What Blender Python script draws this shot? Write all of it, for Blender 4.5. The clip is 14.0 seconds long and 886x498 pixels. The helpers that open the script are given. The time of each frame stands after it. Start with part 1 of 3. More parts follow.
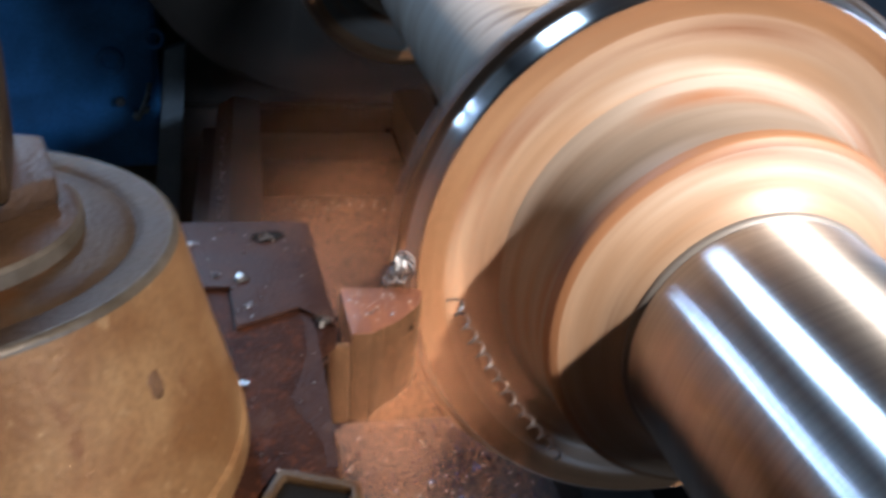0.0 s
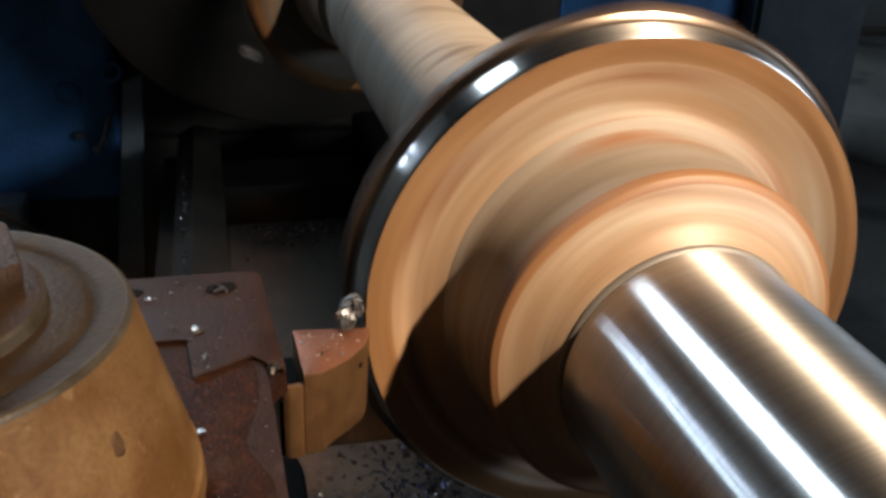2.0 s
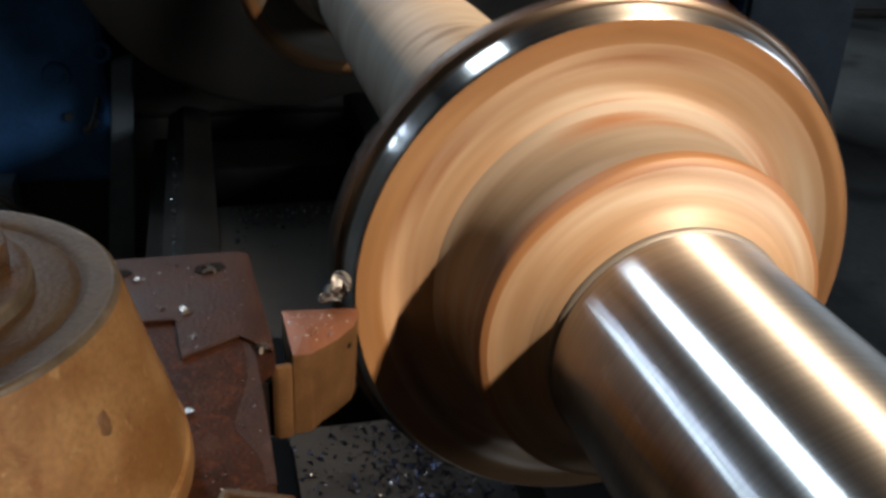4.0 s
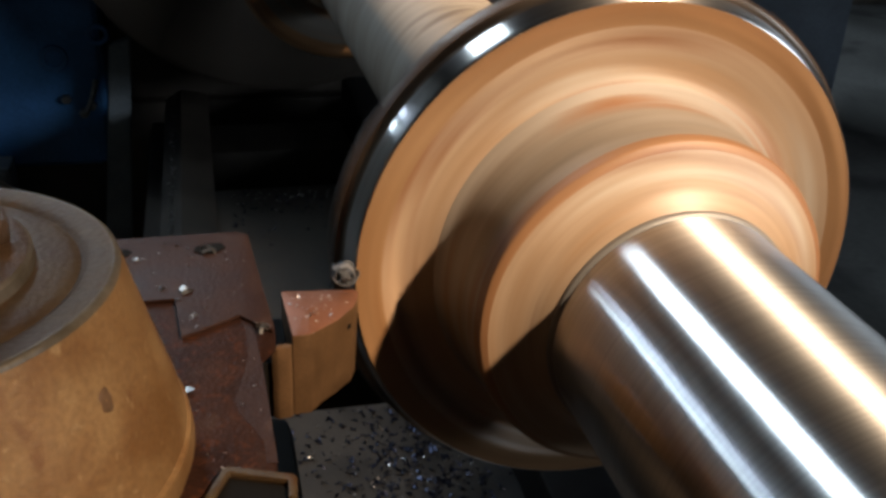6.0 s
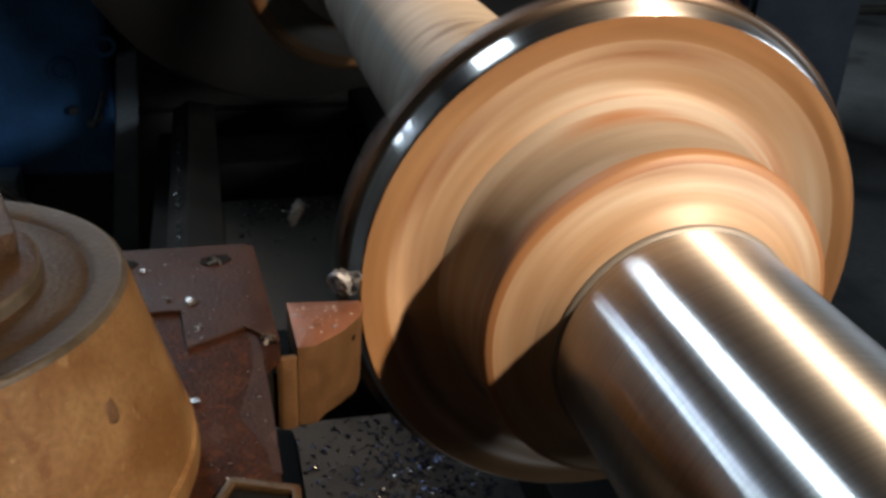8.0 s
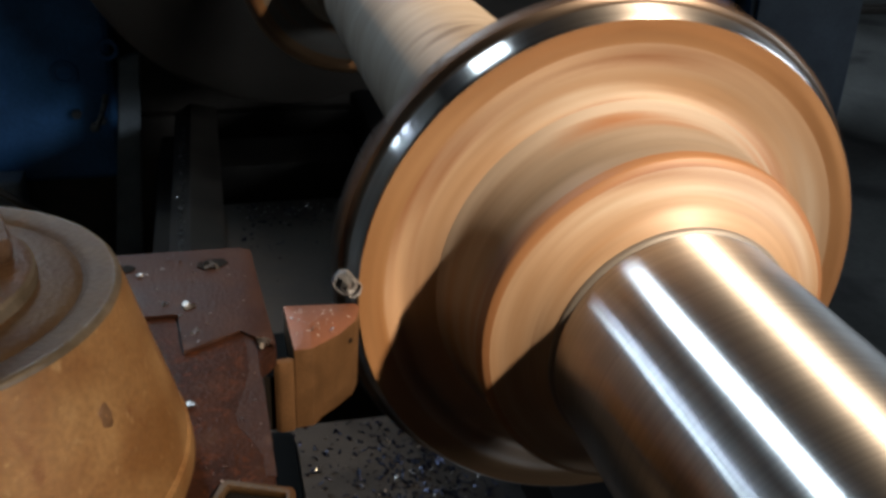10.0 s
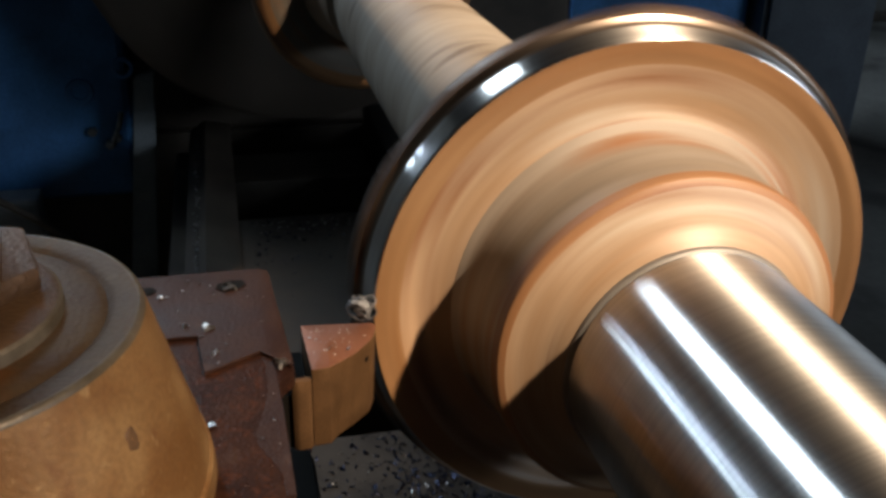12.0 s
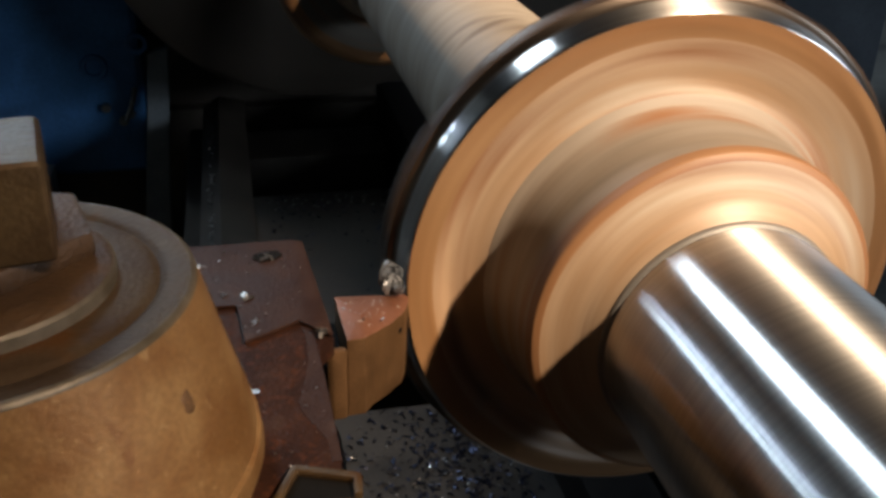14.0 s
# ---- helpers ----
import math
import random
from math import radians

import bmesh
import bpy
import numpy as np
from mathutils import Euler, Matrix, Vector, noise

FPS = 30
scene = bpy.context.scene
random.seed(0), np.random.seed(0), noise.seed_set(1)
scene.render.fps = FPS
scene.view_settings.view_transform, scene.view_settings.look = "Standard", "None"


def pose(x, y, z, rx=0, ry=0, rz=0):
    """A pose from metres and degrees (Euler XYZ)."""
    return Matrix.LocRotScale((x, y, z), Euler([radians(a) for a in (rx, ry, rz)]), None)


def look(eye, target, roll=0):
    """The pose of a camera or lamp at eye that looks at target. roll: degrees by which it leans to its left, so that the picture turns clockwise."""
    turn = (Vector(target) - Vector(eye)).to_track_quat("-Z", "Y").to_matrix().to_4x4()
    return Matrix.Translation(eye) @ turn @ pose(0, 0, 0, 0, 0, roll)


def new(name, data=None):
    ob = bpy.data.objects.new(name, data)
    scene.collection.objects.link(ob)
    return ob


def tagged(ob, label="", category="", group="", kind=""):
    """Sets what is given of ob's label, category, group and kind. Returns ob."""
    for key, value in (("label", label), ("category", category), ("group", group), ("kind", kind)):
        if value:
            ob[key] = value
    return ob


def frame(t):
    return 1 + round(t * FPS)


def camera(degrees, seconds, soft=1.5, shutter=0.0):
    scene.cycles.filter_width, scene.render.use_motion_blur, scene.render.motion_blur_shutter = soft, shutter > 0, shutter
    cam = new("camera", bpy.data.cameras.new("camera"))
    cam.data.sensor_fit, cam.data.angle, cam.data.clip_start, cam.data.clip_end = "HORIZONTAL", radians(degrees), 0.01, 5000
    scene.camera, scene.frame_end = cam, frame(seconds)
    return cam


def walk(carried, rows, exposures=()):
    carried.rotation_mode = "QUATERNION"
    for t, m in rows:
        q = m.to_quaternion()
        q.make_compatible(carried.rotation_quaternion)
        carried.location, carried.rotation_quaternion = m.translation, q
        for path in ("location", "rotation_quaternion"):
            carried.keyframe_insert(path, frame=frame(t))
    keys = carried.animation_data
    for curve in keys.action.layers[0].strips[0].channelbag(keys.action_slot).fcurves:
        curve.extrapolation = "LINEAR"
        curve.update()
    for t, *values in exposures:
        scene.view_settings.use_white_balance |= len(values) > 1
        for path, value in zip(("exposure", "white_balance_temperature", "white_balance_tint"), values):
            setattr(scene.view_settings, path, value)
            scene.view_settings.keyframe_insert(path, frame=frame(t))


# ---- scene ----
cam = camera(49.6, 14.0, soft=3.3, shutter=0.75)
AXIS = 1.15          # height of the lathe's centre line above the floor
WALK = [
    (0.0, -0.1774, -0.3293, 0.1739, -10.44, -25.69, -3.62),
    (0.5, -0.1692, -0.3306, 0.1816, -12.90, -24.61, -3.28),
    (1.0, -0.1638, -0.3336, 0.1860, -13.70, -24.11, -2.92),
    (1.5, -0.1673, -0.3426, 0.1909, -14.07, -24.21, -2.31),
    (2.0, -0.1717, -0.3496, 0.1958, -13.24, -24.78, -1.95),
    (2.5, -0.1708, -0.3505, 0.1971, -13.32, -25.17, -1.93),
    (3.0, -0.1703, -0.3496, 0.1969, -13.50, -25.24, -2.07),
    (5.5, -0.1716, -0.3484, 0.1937, -13.73, -26.73, -2.40),
    (6.0, -0.1717, -0.3477, 0.1937, -13.69, -26.70, -2.51),
    (6.5, -0.1710, -0.3485, 0.1941, -13.66, -26.70, -2.37),
    (7.0, -0.1712, -0.3485, 0.1939, -13.56, -26.75, -2.50),
    (7.5, -0.1728, -0.3495, 0.1956, -13.49, -26.32, -2.38),
    (8.0, -0.1714, -0.3484, 0.1955, -13.35, -26.13, -2.37),
    (10.5, -0.1684, -0.3495, 0.1980, -13.14, -25.99, -1.78),
    (11.0, -0.1680, -0.3501, 0.1998, -12.91, -25.79, -1.52),
    (11.5, -0.1681, -0.3508, 0.2022, -12.86, -25.56, -1.34),
    (12.0, -0.1699, -0.3520, 0.2026, -12.79, -25.39, -1.13),
    (12.5, -0.1698, -0.3519, 0.2028, -12.67, -25.54, -1.04),
    (13.0, -0.1712, -0.3511, 0.2022, -12.57, -25.92, -1.02),
    (13.5, -0.1733, -0.3492, 0.1997, -12.42, -26.28, -1.09),
    (14.0, -0.1805, -0.3507, 0.2004, -12.17, -26.65, -1.26),
]
walk(cam, [(t, pose(x, y, z + AXIS, 90 + p, r, w)) for t, x, y, z, w, p, r in WALK],
     exposures=((0.0, 1.66, 5150, 10), (0.5, 1.38, 5600, 10), (1.0, 1.28, 6100, 10), (1.5, 1.20, 6500, 10), (2.5, 1.11, 6500, 10), (14.0, 1.11, 6500, 10)))

# ---- world, sun, lamps ----
SUN = Vector((0.395, -0.49, 0.634)).normalized()
world = bpy.data.worlds.new("sky")
scene.world = world
world.use_nodes = True
wn = world.node_tree
sky = wn.nodes.new("ShaderNodeTexSky")
sky.sky_type, sky.sun_disc = "NISHITA", False
sky.sun_elevation, sky.sun_rotation = radians(45.2), radians(141)
wn.links.new(sky.outputs[0], wn.nodes["Background"].inputs[0])
wn.nodes["Background"].inputs[1].default_value = 0.12

sun = new("sun", bpy.data.lights.new("sun", "SUN"))
sun.data.energy, sun.data.angle, sun.data.color = 5.0, radians(2.6), (1.0, 0.765, 0.54)
sun.matrix_world = look(SUN * 20, (0, 0, 0))


def window_lamp(name, place, target, w, h, power, colour):
    ob = new(name, bpy.data.lights.new(name, "AREA"))
    ob.data.shape, ob.data.size, ob.data.size_y = "RECTANGLE", w, h
    ob.data.energy, ob.data.color = power, colour
    ob.matrix_world = look(place, target)


ROOF = 6.5
for k in range(4):
    window_lamp("skylight_daylight", (-2.5, 5.0 + 3.2 * k, ROOF - 0.02), (-2.5, 5.0001 + 3.2 * k, 0), 1.6, 2.5, 80, (0.69, 0.86, 1.0))
window_lamp("lower_window_daylight", (-5.45, 10.0, 3.15), (0, 10.0, 3.15), 11, 0.42, 48, (0.66, 0.84, 1.0))
window_lamp("upper_window_daylight", (-5.45, 10.0, 3.8), (0, 10.0, 3.8), 11, 0.36, 31, (0.62, 0.76, 1.0))
# added bluish fill for the shaded sides; no window is known to the east
window_lamp("east_fill_light", (7.95, -5.5, 3.3), (0, -5.5, 3.3), 5, 1.6, 100, (0.72, 0.86, 1.0))


# ---- materials ----
def shader(name, colour, rough=0.6, metal=0.0, dark=None, scale=20.0, amount=0.5, fine=200.0, bump=0.2, stretch=None,
           rust=None, rust_scale=12.0, rust_at=0.55, polar=None, spots=0.0, spec=0.5, wear=None, wear_scale=25.0, wear_at=0.58, sided=None):
    """A worn surface: broad patches between colour and dark, fine grain in value and roughness, bump, and rust or dirt in patches."""
    m = bpy.data.materials.new(name)
    m.use_nodes = True
    nt = m.node_tree
    b = nt.nodes["Principled BSDF"]
    link = nt.links.new
    co = nt.nodes.new("ShaderNodeTexCoord")
    vec = co.outputs["Object"]
    if polar:
        # streaks round the y axis: quick to change with radius and length, slow with angle
        sep, both, flat, size, add = (nt.nodes.new(k) for k in ("ShaderNodeSeparateXYZ", "ShaderNodeCombineXYZ", "ShaderNodeCombineXYZ", "ShaderNodeVectorMath",
                                                               "ShaderNodeMath"))
        link(vec, sep.inputs[0])
        link(sep.outputs[0], flat.inputs[0])
        link(sep.outputs[2], flat.inputs[2])
        size.operation = "LENGTH"
        link(flat.outputs[0], size.inputs[0])
        add.operation = "ADD"
        link(size.outputs["Value"], add.inputs[0])
        link(sep.outputs[1], add.inputs[1])
        link(add.outputs[0], both.inputs[1])
        link(sep.outputs[0], both.inputs[0])
        link(sep.outputs[2], both.inputs[2])
        mp = nt.nodes.new("ShaderNodeMapping")
        mp.inputs["Scale"].default_value = (1, polar, 1)
        link(both.outputs[0], mp.inputs[0])
        vec = mp.outputs[0]
    elif stretch:
        mp = nt.nodes.new("ShaderNodeMapping")
        mp.inputs["Scale"].default_value = stretch
        link(vec, mp.inputs[0])
        vec = mp.outputs[0]

    def noise_at(s, detail=5.0, dist=0.0):
        n = nt.nodes.new("ShaderNodeTexNoise")
        n.inputs["Scale"].default_value, n.inputs["Detail"].default_value = s, detail
        n.inputs["Distortion"].default_value = dist
        link(vec, n.inputs["Vector"])
        return n.outputs["Fac"]

    def ramp(fac, lo, hi):
        r = nt.nodes.new("ShaderNodeMapRange")
        r.inputs["From Min"].default_value, r.inputs["From Max"].default_value = lo, hi
        link(fac, r.inputs["Value"])
        return r.outputs["Result"]

    def mix(fac, a, c):
        x = nt.nodes.new("ShaderNodeMix")
        x.data_type = "RGBA"
        for socket, v in ((x.inputs["Factor"], fac), (x.inputs["A"], a), (x.inputs["B"], c)):
            if hasattr(v, "links"):
                link(v, socket)
            else:
                socket.default_value = v if isinstance(v, float) else (*v, 1)
        return x.outputs["Result"]

    dark = dark or tuple(c * (1 - amount) for c in colour)
    broad = noise_at(scale, 6, 0.4)
    grain = noise_at(fine, 4)
    c = mix(ramp(broad, 0.35, 0.65), dark, colour)
    c = mix(ramp(grain, 0.35, 0.75), c, mix(0.35, c, tuple(0.4 * v for v in dark)))
    if rust:
        c = mix(ramp(noise_at(rust_scale, 8, 0.6), rust_at, rust_at + 0.12), c, rust)
    if wear:
        c = mix(ramp(noise_at(wear_scale, 7, 0.15), wear_at, wear_at + 0.16), c, wear)
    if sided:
        # darker tone towards one side: which way it faces, and its colour
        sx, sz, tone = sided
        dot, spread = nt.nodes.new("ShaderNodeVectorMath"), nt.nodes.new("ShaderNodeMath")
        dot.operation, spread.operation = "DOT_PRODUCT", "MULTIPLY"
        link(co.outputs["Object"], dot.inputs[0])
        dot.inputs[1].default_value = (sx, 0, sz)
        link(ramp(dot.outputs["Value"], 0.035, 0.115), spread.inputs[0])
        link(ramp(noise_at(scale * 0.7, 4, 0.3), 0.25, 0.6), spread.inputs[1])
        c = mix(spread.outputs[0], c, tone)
    if spots:
        c = mix(ramp(noise_at(fine * 0.6, 2), 0.72 - spots, 0.74 - spots), c, (0.6, 0.58, 0.55))
    link(c, b.inputs["Base Color"])
    rr = nt.nodes.new("ShaderNodeMapRange")
    rr.inputs["To Min"].default_value, rr.inputs["To Max"].default_value = max(rough - 0.12, 0.03), min(rough + 0.12, 1)
    link(broad, rr.inputs["Value"])
    link(rr.outputs[0], b.inputs["Roughness"])
    b.inputs["Metallic"].default_value, b.inputs["Specular IOR Level"].default_value = metal, spec
    if bump:
        bp = nt.nodes.new("ShaderNodeBump")
        bp.inputs["Strength"].default_value, bp.inputs["Distance"].default_value = bump, 0.0008
        link(grain, bp.inputs["Height"])
        link(bp.outputs[0], b.inputs["Normal"])
    return m


def turned(name, colour, rough, aniso, grooves=700.0, amount=0.4, haze=0.0, scuff=None):
    """Freshly turned steel: its grooves run round the axis, so that highlights spread along it."""
    m = bpy.data.materials.new(name)
    m.use_nodes = True
    nt = m.node_tree
    b = nt.nodes["Principled BSDF"]
    link = nt.links.new
    co = nt.nodes.new("ShaderNodeTexCoord")
    mp = nt.nodes.new("ShaderNodeMapping")
    mp.inputs["Scale"].default_value = (6, grooves, 6)
    link(co.outputs["Object"], mp.inputs[0])
    n = nt.nodes.new("ShaderNodeTexNoise")
    n.inputs["Scale"].default_value, n.inputs["Detail"].default_value = 1.0, 3
    link(mp.outputs[0], n.inputs["Vector"])
    patch = nt.nodes.new("ShaderNodeTexNoise")
    patch.inputs["Scale"].default_value, patch.inputs["Detail"].default_value = 30, 4
    link(co.outputs["Object"], patch.inputs["Vector"])
    x = nt.nodes.new("ShaderNodeMix")
    x.data_type = "RGBA"
    x.inputs["A"].default_value, x.inputs["B"].default_value = (*(c * (1 - amount) for c in colour), 1), (*colour, 1)
    link(n.outputs["Fac"], x.inputs["Factor"])
    link(x.outputs["Result"], b.inputs["Base Color"])
    r = nt.nodes.new("ShaderNodeMapRange")
    r.inputs["To Min"].default_value, r.inputs["To Max"].default_value = rough - 0.04, rough + 0.04
    link(patch.outputs["Fac"], r.inputs["Value"])
    link(r.outputs[0], b.inputs["Roughness"])
    b.inputs["Metallic"].default_value = 1.0
    b.inputs["Anisotropic"].default_value, b.inputs["Anisotropic Rotation"].default_value = aniso, 0.25
    tg = nt.nodes.new("ShaderNodeTangent")
    tg.direction_type, tg.axis = "RADIAL", "Y"
    link(tg.outputs[0], b.inputs["Tangent"])
    if scuff:
        # a scuffed band on one side: where along the axis, and which way it faces
        at, half, fx, fz = scuff
        sp = nt.nodes.new("ShaderNodeSeparateXYZ")
        link(co.outputs["Object"], sp.inputs[0])

        def calc(op, p, q=None):
            k = nt.nodes.new("ShaderNodeMath")
            k.operation = op
            for sock, v in zip(k.inputs, (p, q)):
                if hasattr(v, "links"):
                    link(v, sock)
                elif v is not None:
                    sock.default_value = v
            return k.outputs[0]
        lengthwise = calc("SUBTRACT", half, calc("ABSOLUTE", calc("ADD", sp.outputs[1], -at)))
        band = calc("MINIMUM", calc("MAXIMUM", calc("MULTIPLY", lengthwise, 1.5 / half), 0.0), 1.0)
        facing = calc("ADD", calc("MULTIPLY", sp.outputs[0], fx), calc("MULTIPLY", sp.outputs[2], fz))
        side = calc("MINIMUM", calc("MAXIMUM", calc("MULTIPLY", calc("ADD", facing, -0.034), 90.0), 0.0), 1.0)
        link(calc("ADD", r.outputs[0], calc("MULTIPLY", calc("MULTIPLY", band, side), 0.30)), b.inputs["Roughness"])
    if haze:
        # the coarser tool marks
        b2 = nt.nodes.new("ShaderNodeBsdfPrincipled")
        link(x.outputs["Result"], b2.inputs["Base Color"])
        b2.inputs["Metallic"].default_value, b2.inputs["Roughness"].default_value = 1.0, haze
        b2.inputs["Anisotropic"].default_value, b2.inputs["Anisotropic Rotation"].default_value = 1.0, 0.25
        link(tg.outputs[0], b2.inputs["Tangent"])
        ms = nt.nodes.new("ShaderNodeMixShader")
        ms.inputs[0].default_value = 0.58
        link(b.outputs[0], ms.inputs[1])
        link(b2.outputs[0], ms.inputs[2])
        link(ms.outputs[0], nt.nodes["Material Output"].inputs[0])
    return m


JOURNAL = turned("turned_journal_steel", (0.88, 0.85, 0.81), 0.18, 0.98, haze=0.40, scuff=(-0.148, 0.016, 0.47, -0.88))
RIM = turned("turned_rim_steel", (0.78, 0.74, 0.70), 0.11, 0.5, haze=0.34)
BAND = turned("turned_band_steel", (0.38, 0.30, 0.24), 0.30, 0.6)
SCALE = shader("brown_scaled_steel", (0.1300, 0.0878, 0.0618), 0.4, 0.5, dark=(0.0715, 0.0455, 0.0292), scale=30, fine=200, bump=0.5)
FORGED = shader("rough_forged_steel", (0.3900, 0.2948, 0.2074), 0.46, 0.0, dark=(0.2700, 0.1628, 0.0878), scale=8, fine=26, bump=0.3, polar=8,
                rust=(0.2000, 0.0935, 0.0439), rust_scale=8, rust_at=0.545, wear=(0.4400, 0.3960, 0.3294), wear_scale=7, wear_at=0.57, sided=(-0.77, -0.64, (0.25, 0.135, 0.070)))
RINGFACE = shader("rusty_flange_ring", (0.2728, 0.1568, 0.0752), 0.5, 0.0, dark=(0.1980, 0.0968, 0.0386), scale=8, fine=22, bump=0.25, polar=8,
                  rust=(0.1320, 0.0600, 0.0236), rust_scale=9, rust_at=0.56)
HUBEDGE = shader("rusty_hub_edge", (0.3000, 0.1595, 0.0756), 0.5, 0.0, dark=(0.2200, 0.0968, 0.0390), scale=8, fine=22, bump=0.25, polar=8,
                 rust=(0.1700, 0.0638, 0.0244), rust_scale=9, rust_at=0.55)
HUBSIDE = shader("grey_brown_scale", (0.3180, 0.2738, 0.2288), 0.5, 0.0, dark=(0.2120, 0.1693, 0.1280), scale=8, fine=24, bump=0.3, polar=8,
                 rust=(0.2205, 0.0982, 0.0409), rust_scale=9, rust_at=0.56, wear=(0.4134, 0.3532, 0.2865), wear_scale=7, wear_at=0.58)
FILLET = shader("dull_turned_fillet", (0.225, 0.211, 0.194), 0.45, 0.4, scale=10, amount=0.25, fine=60, polar=10)
SHAFTRAW = shader("rough_turned_shaft", (0.3485, 0.2923, 0.2248), 0.6, 0.0, dark=(0.2376, 0.1832, 0.1279), scale=9, fine=34, bump=0.6,
                  polar=3.5, rust=(0.1188, 0.0780, 0.0465), rust_scale=11, rust_at=0.57)
REARFACE = shader("rough_flange_face", (0.1750, 0.1575, 0.1309), 0.6, 0.0, dark=(0.1309, 0.1050, 0.0784), scale=12, polar=4, rust=(0.1841, 0.0875, 0.0343), rust_at=0.55)
HOLDER = shader("oily_brown_steel", (0.0302, 0.0123, 0.0072), 0.45, 0.0, dark=(0.0144, 0.0061, 0.0043), scale=60, fine=700, bump=0.5, spec=0.12,
                rust=(0.0496, 0.0168, 0.0074), rust_scale=420, rust_at=0.54, wear=(0.0490, 0.0274, 0.0187), wear_scale=70, wear_at=0.60)
PLATE = shader("dusty_brown_steel", (0.0361, 0.0171, 0.0112), 0.5, 0.0, dark=(0.0221, 0.0094, 0.0059), scale=90, fine=800, bump=0.4, spec=0.12,
               rust=(0.0171, 0.0062, 0.0034), rust_scale=260, rust_at=0.57, wear=(0.0602, 0.0349, 0.0255), wear_scale=60, wear_at=0.62)
COPPER = shader("coppery_tool_top", (0.2185, 0.0892, 0.0491), 0.45, 0.5, scale=60, amount=0.25, fine=900, bump=0.4, spots=0.02)
TOOLSIDE = shader("bronzed_tool_side", (0.1510, 0.0808, 0.0354), 0.5, 0.5, scale=50, amount=0.35, fine=800, bump=0.3)
NUT = shader("brassy_worn_nut", (0.2977, 0.1734, 0.0694), 0.45, 0.45, dark=(0.1909, 0.0908, 0.0295), scale=45, fine=650, bump=0.2,
             rust=(0.1259, 0.0455, 0.0128), rust_scale=60, rust_at=0.65, wear=(0.3271, 0.2031, 0.0919), wear_scale=320, wear_at=0.61)
NUTTOP = shader("dull_steel_nut_top", (0.0766, 0.0553, 0.0340), 0.55, 0.15, dark=(0.0467, 0.0278, 0.0149), scale=45, fine=600, bump=0.5, spec=0.15,
                rust=(0.0660, 0.0278, 0.0085), rust_scale=40, rust_at=0.5, wear=(0.1276, 0.1022, 0.0703), wear_scale=70, wear_at=0.62)
STUD = shader("brown_worn_stud", (0.0957, 0.0615, 0.0274), 0.45, 0.3, dark=(0.0478, 0.0274, 0.0137), scale=45, fine=600, bump=0.4, spec=0.25,
              rust=(0.0569, 0.0228, 0.0068), rust_scale=40, rust_at=0.55, wear=(0.1434, 0.1048, 0.0637), wear_scale=60, wear_at=0.62)
STAIN = shader("brown_stain", (0.1700, 0.0920, 0.0420), 0.45, 0.4, dark=(0.1200, 0.0640, 0.0300), scale=90, fine=650, bump=0.2)
RUSTY = shader("greasy_rust", (0.0760, 0.0380, 0.0140), 0.55, 0.2, dark=(0.0420, 0.0220, 0.0100), scale=70, fine=600, bump=0.8)
EDGE = shader("worn_edge_steel", (0.1368, 0.1125, 0.0826), 0.45, 0.35, dark=(0.0756, 0.0583, 0.0370), scale=90, fine=500, bump=0.3)
CHIP = shader("steel_chip", (0.4500, 0.4350, 0.4200), 0.3, 0.95, scale=200, amount=0.3, fine=900)
FRESHCHIP = shader("dull_fresh_chip", (0.30, 0.31, 0.33), 0.45, 0.6, scale=200, amount=0.4, fine=900)
BLUECHIP = shader("blued_steel_chip", (0.03, 0.034, 0.06), 0.3, 0.9, scale=200, amount=0.5, fine=900)
SADDLE = shader("greasy_cast_iron", (0.0405, 0.0378, 0.0358), 0.6, 0.0, dark=(0.0216, 0.0203, 0.0196), scale=18, fine=300, bump=0.6, spec=0.2)
RIBIRON = shader("dusty_brown_iron", (0.0391, 0.0307, 0.0215), 0.6, 0.1, dark=(0.0202, 0.0149, 0.0102), scale=14, fine=260, bump=0.8)
BED = shader("dark_oily_iron", (0.0990, 0.0855, 0.0720), 0.6, 0.0, dark=(0.0510, 0.0420, 0.0360), scale=9, fine=200, bump=0.5, spec=0.2)
GREYPAINT = shader("grey_painted_steel", (0.294, 0.323, 0.338), 0.5, 0.0, scale=9, amount=0.35, fine=150)
SLATE = shader("slate_painted_steel", (0.122, 0.146, 0.173), 0.5, 0.0, scale=5, amount=0.3, fine=120)
BLUE = shader("blue_machine_paint", (0.0840, 0.2700, 0.6000), 0.4, 0.0, dark=(0.0504, 0.1512, 0.3300), scale=7, fine=120, bump=0.3)
BLACK = shader("black_oily_steel", (0.1005, 0.0795, 0.0615), 0.5, 0.2, scale=10, amount=0.4, fine=200)
# near black: shade put into the colour of gaps, holes and hidden parts
VOID = shader("black_shade", (0.006, 0.005, 0.004), 0.8, 0.0, scale=60, amount=0.4, fine=500, spec=0.1)
CONCRETE = shader("stained_concrete", (0.120, 0.116, 0.108), 0.85, 0.0, dark=(0.064, 0.062, 0.056), scale=1.5, fine=40, bump=0.6,
                  rust=(0.036, 0.034, 0.032), rust_scale=2.2, rust_at=0.55)
WALLPAINT = shader("grey_hall_wall", (0.128, 0.128, 0.120), 0.85, 0.0, scale=0.8, amount=0.3, fine=20)
ROOFMAT = shader("dark_roof_sheet", (0.08, 0.08, 0.085), 0.8, 0.0, scale=0.8, amount=0.3, fine=20)
SIDING = shader("weathered_siding", (0.229, 0.229, 0.218), 0.8, 0.0, scale=3, amount=0.3, fine=60)


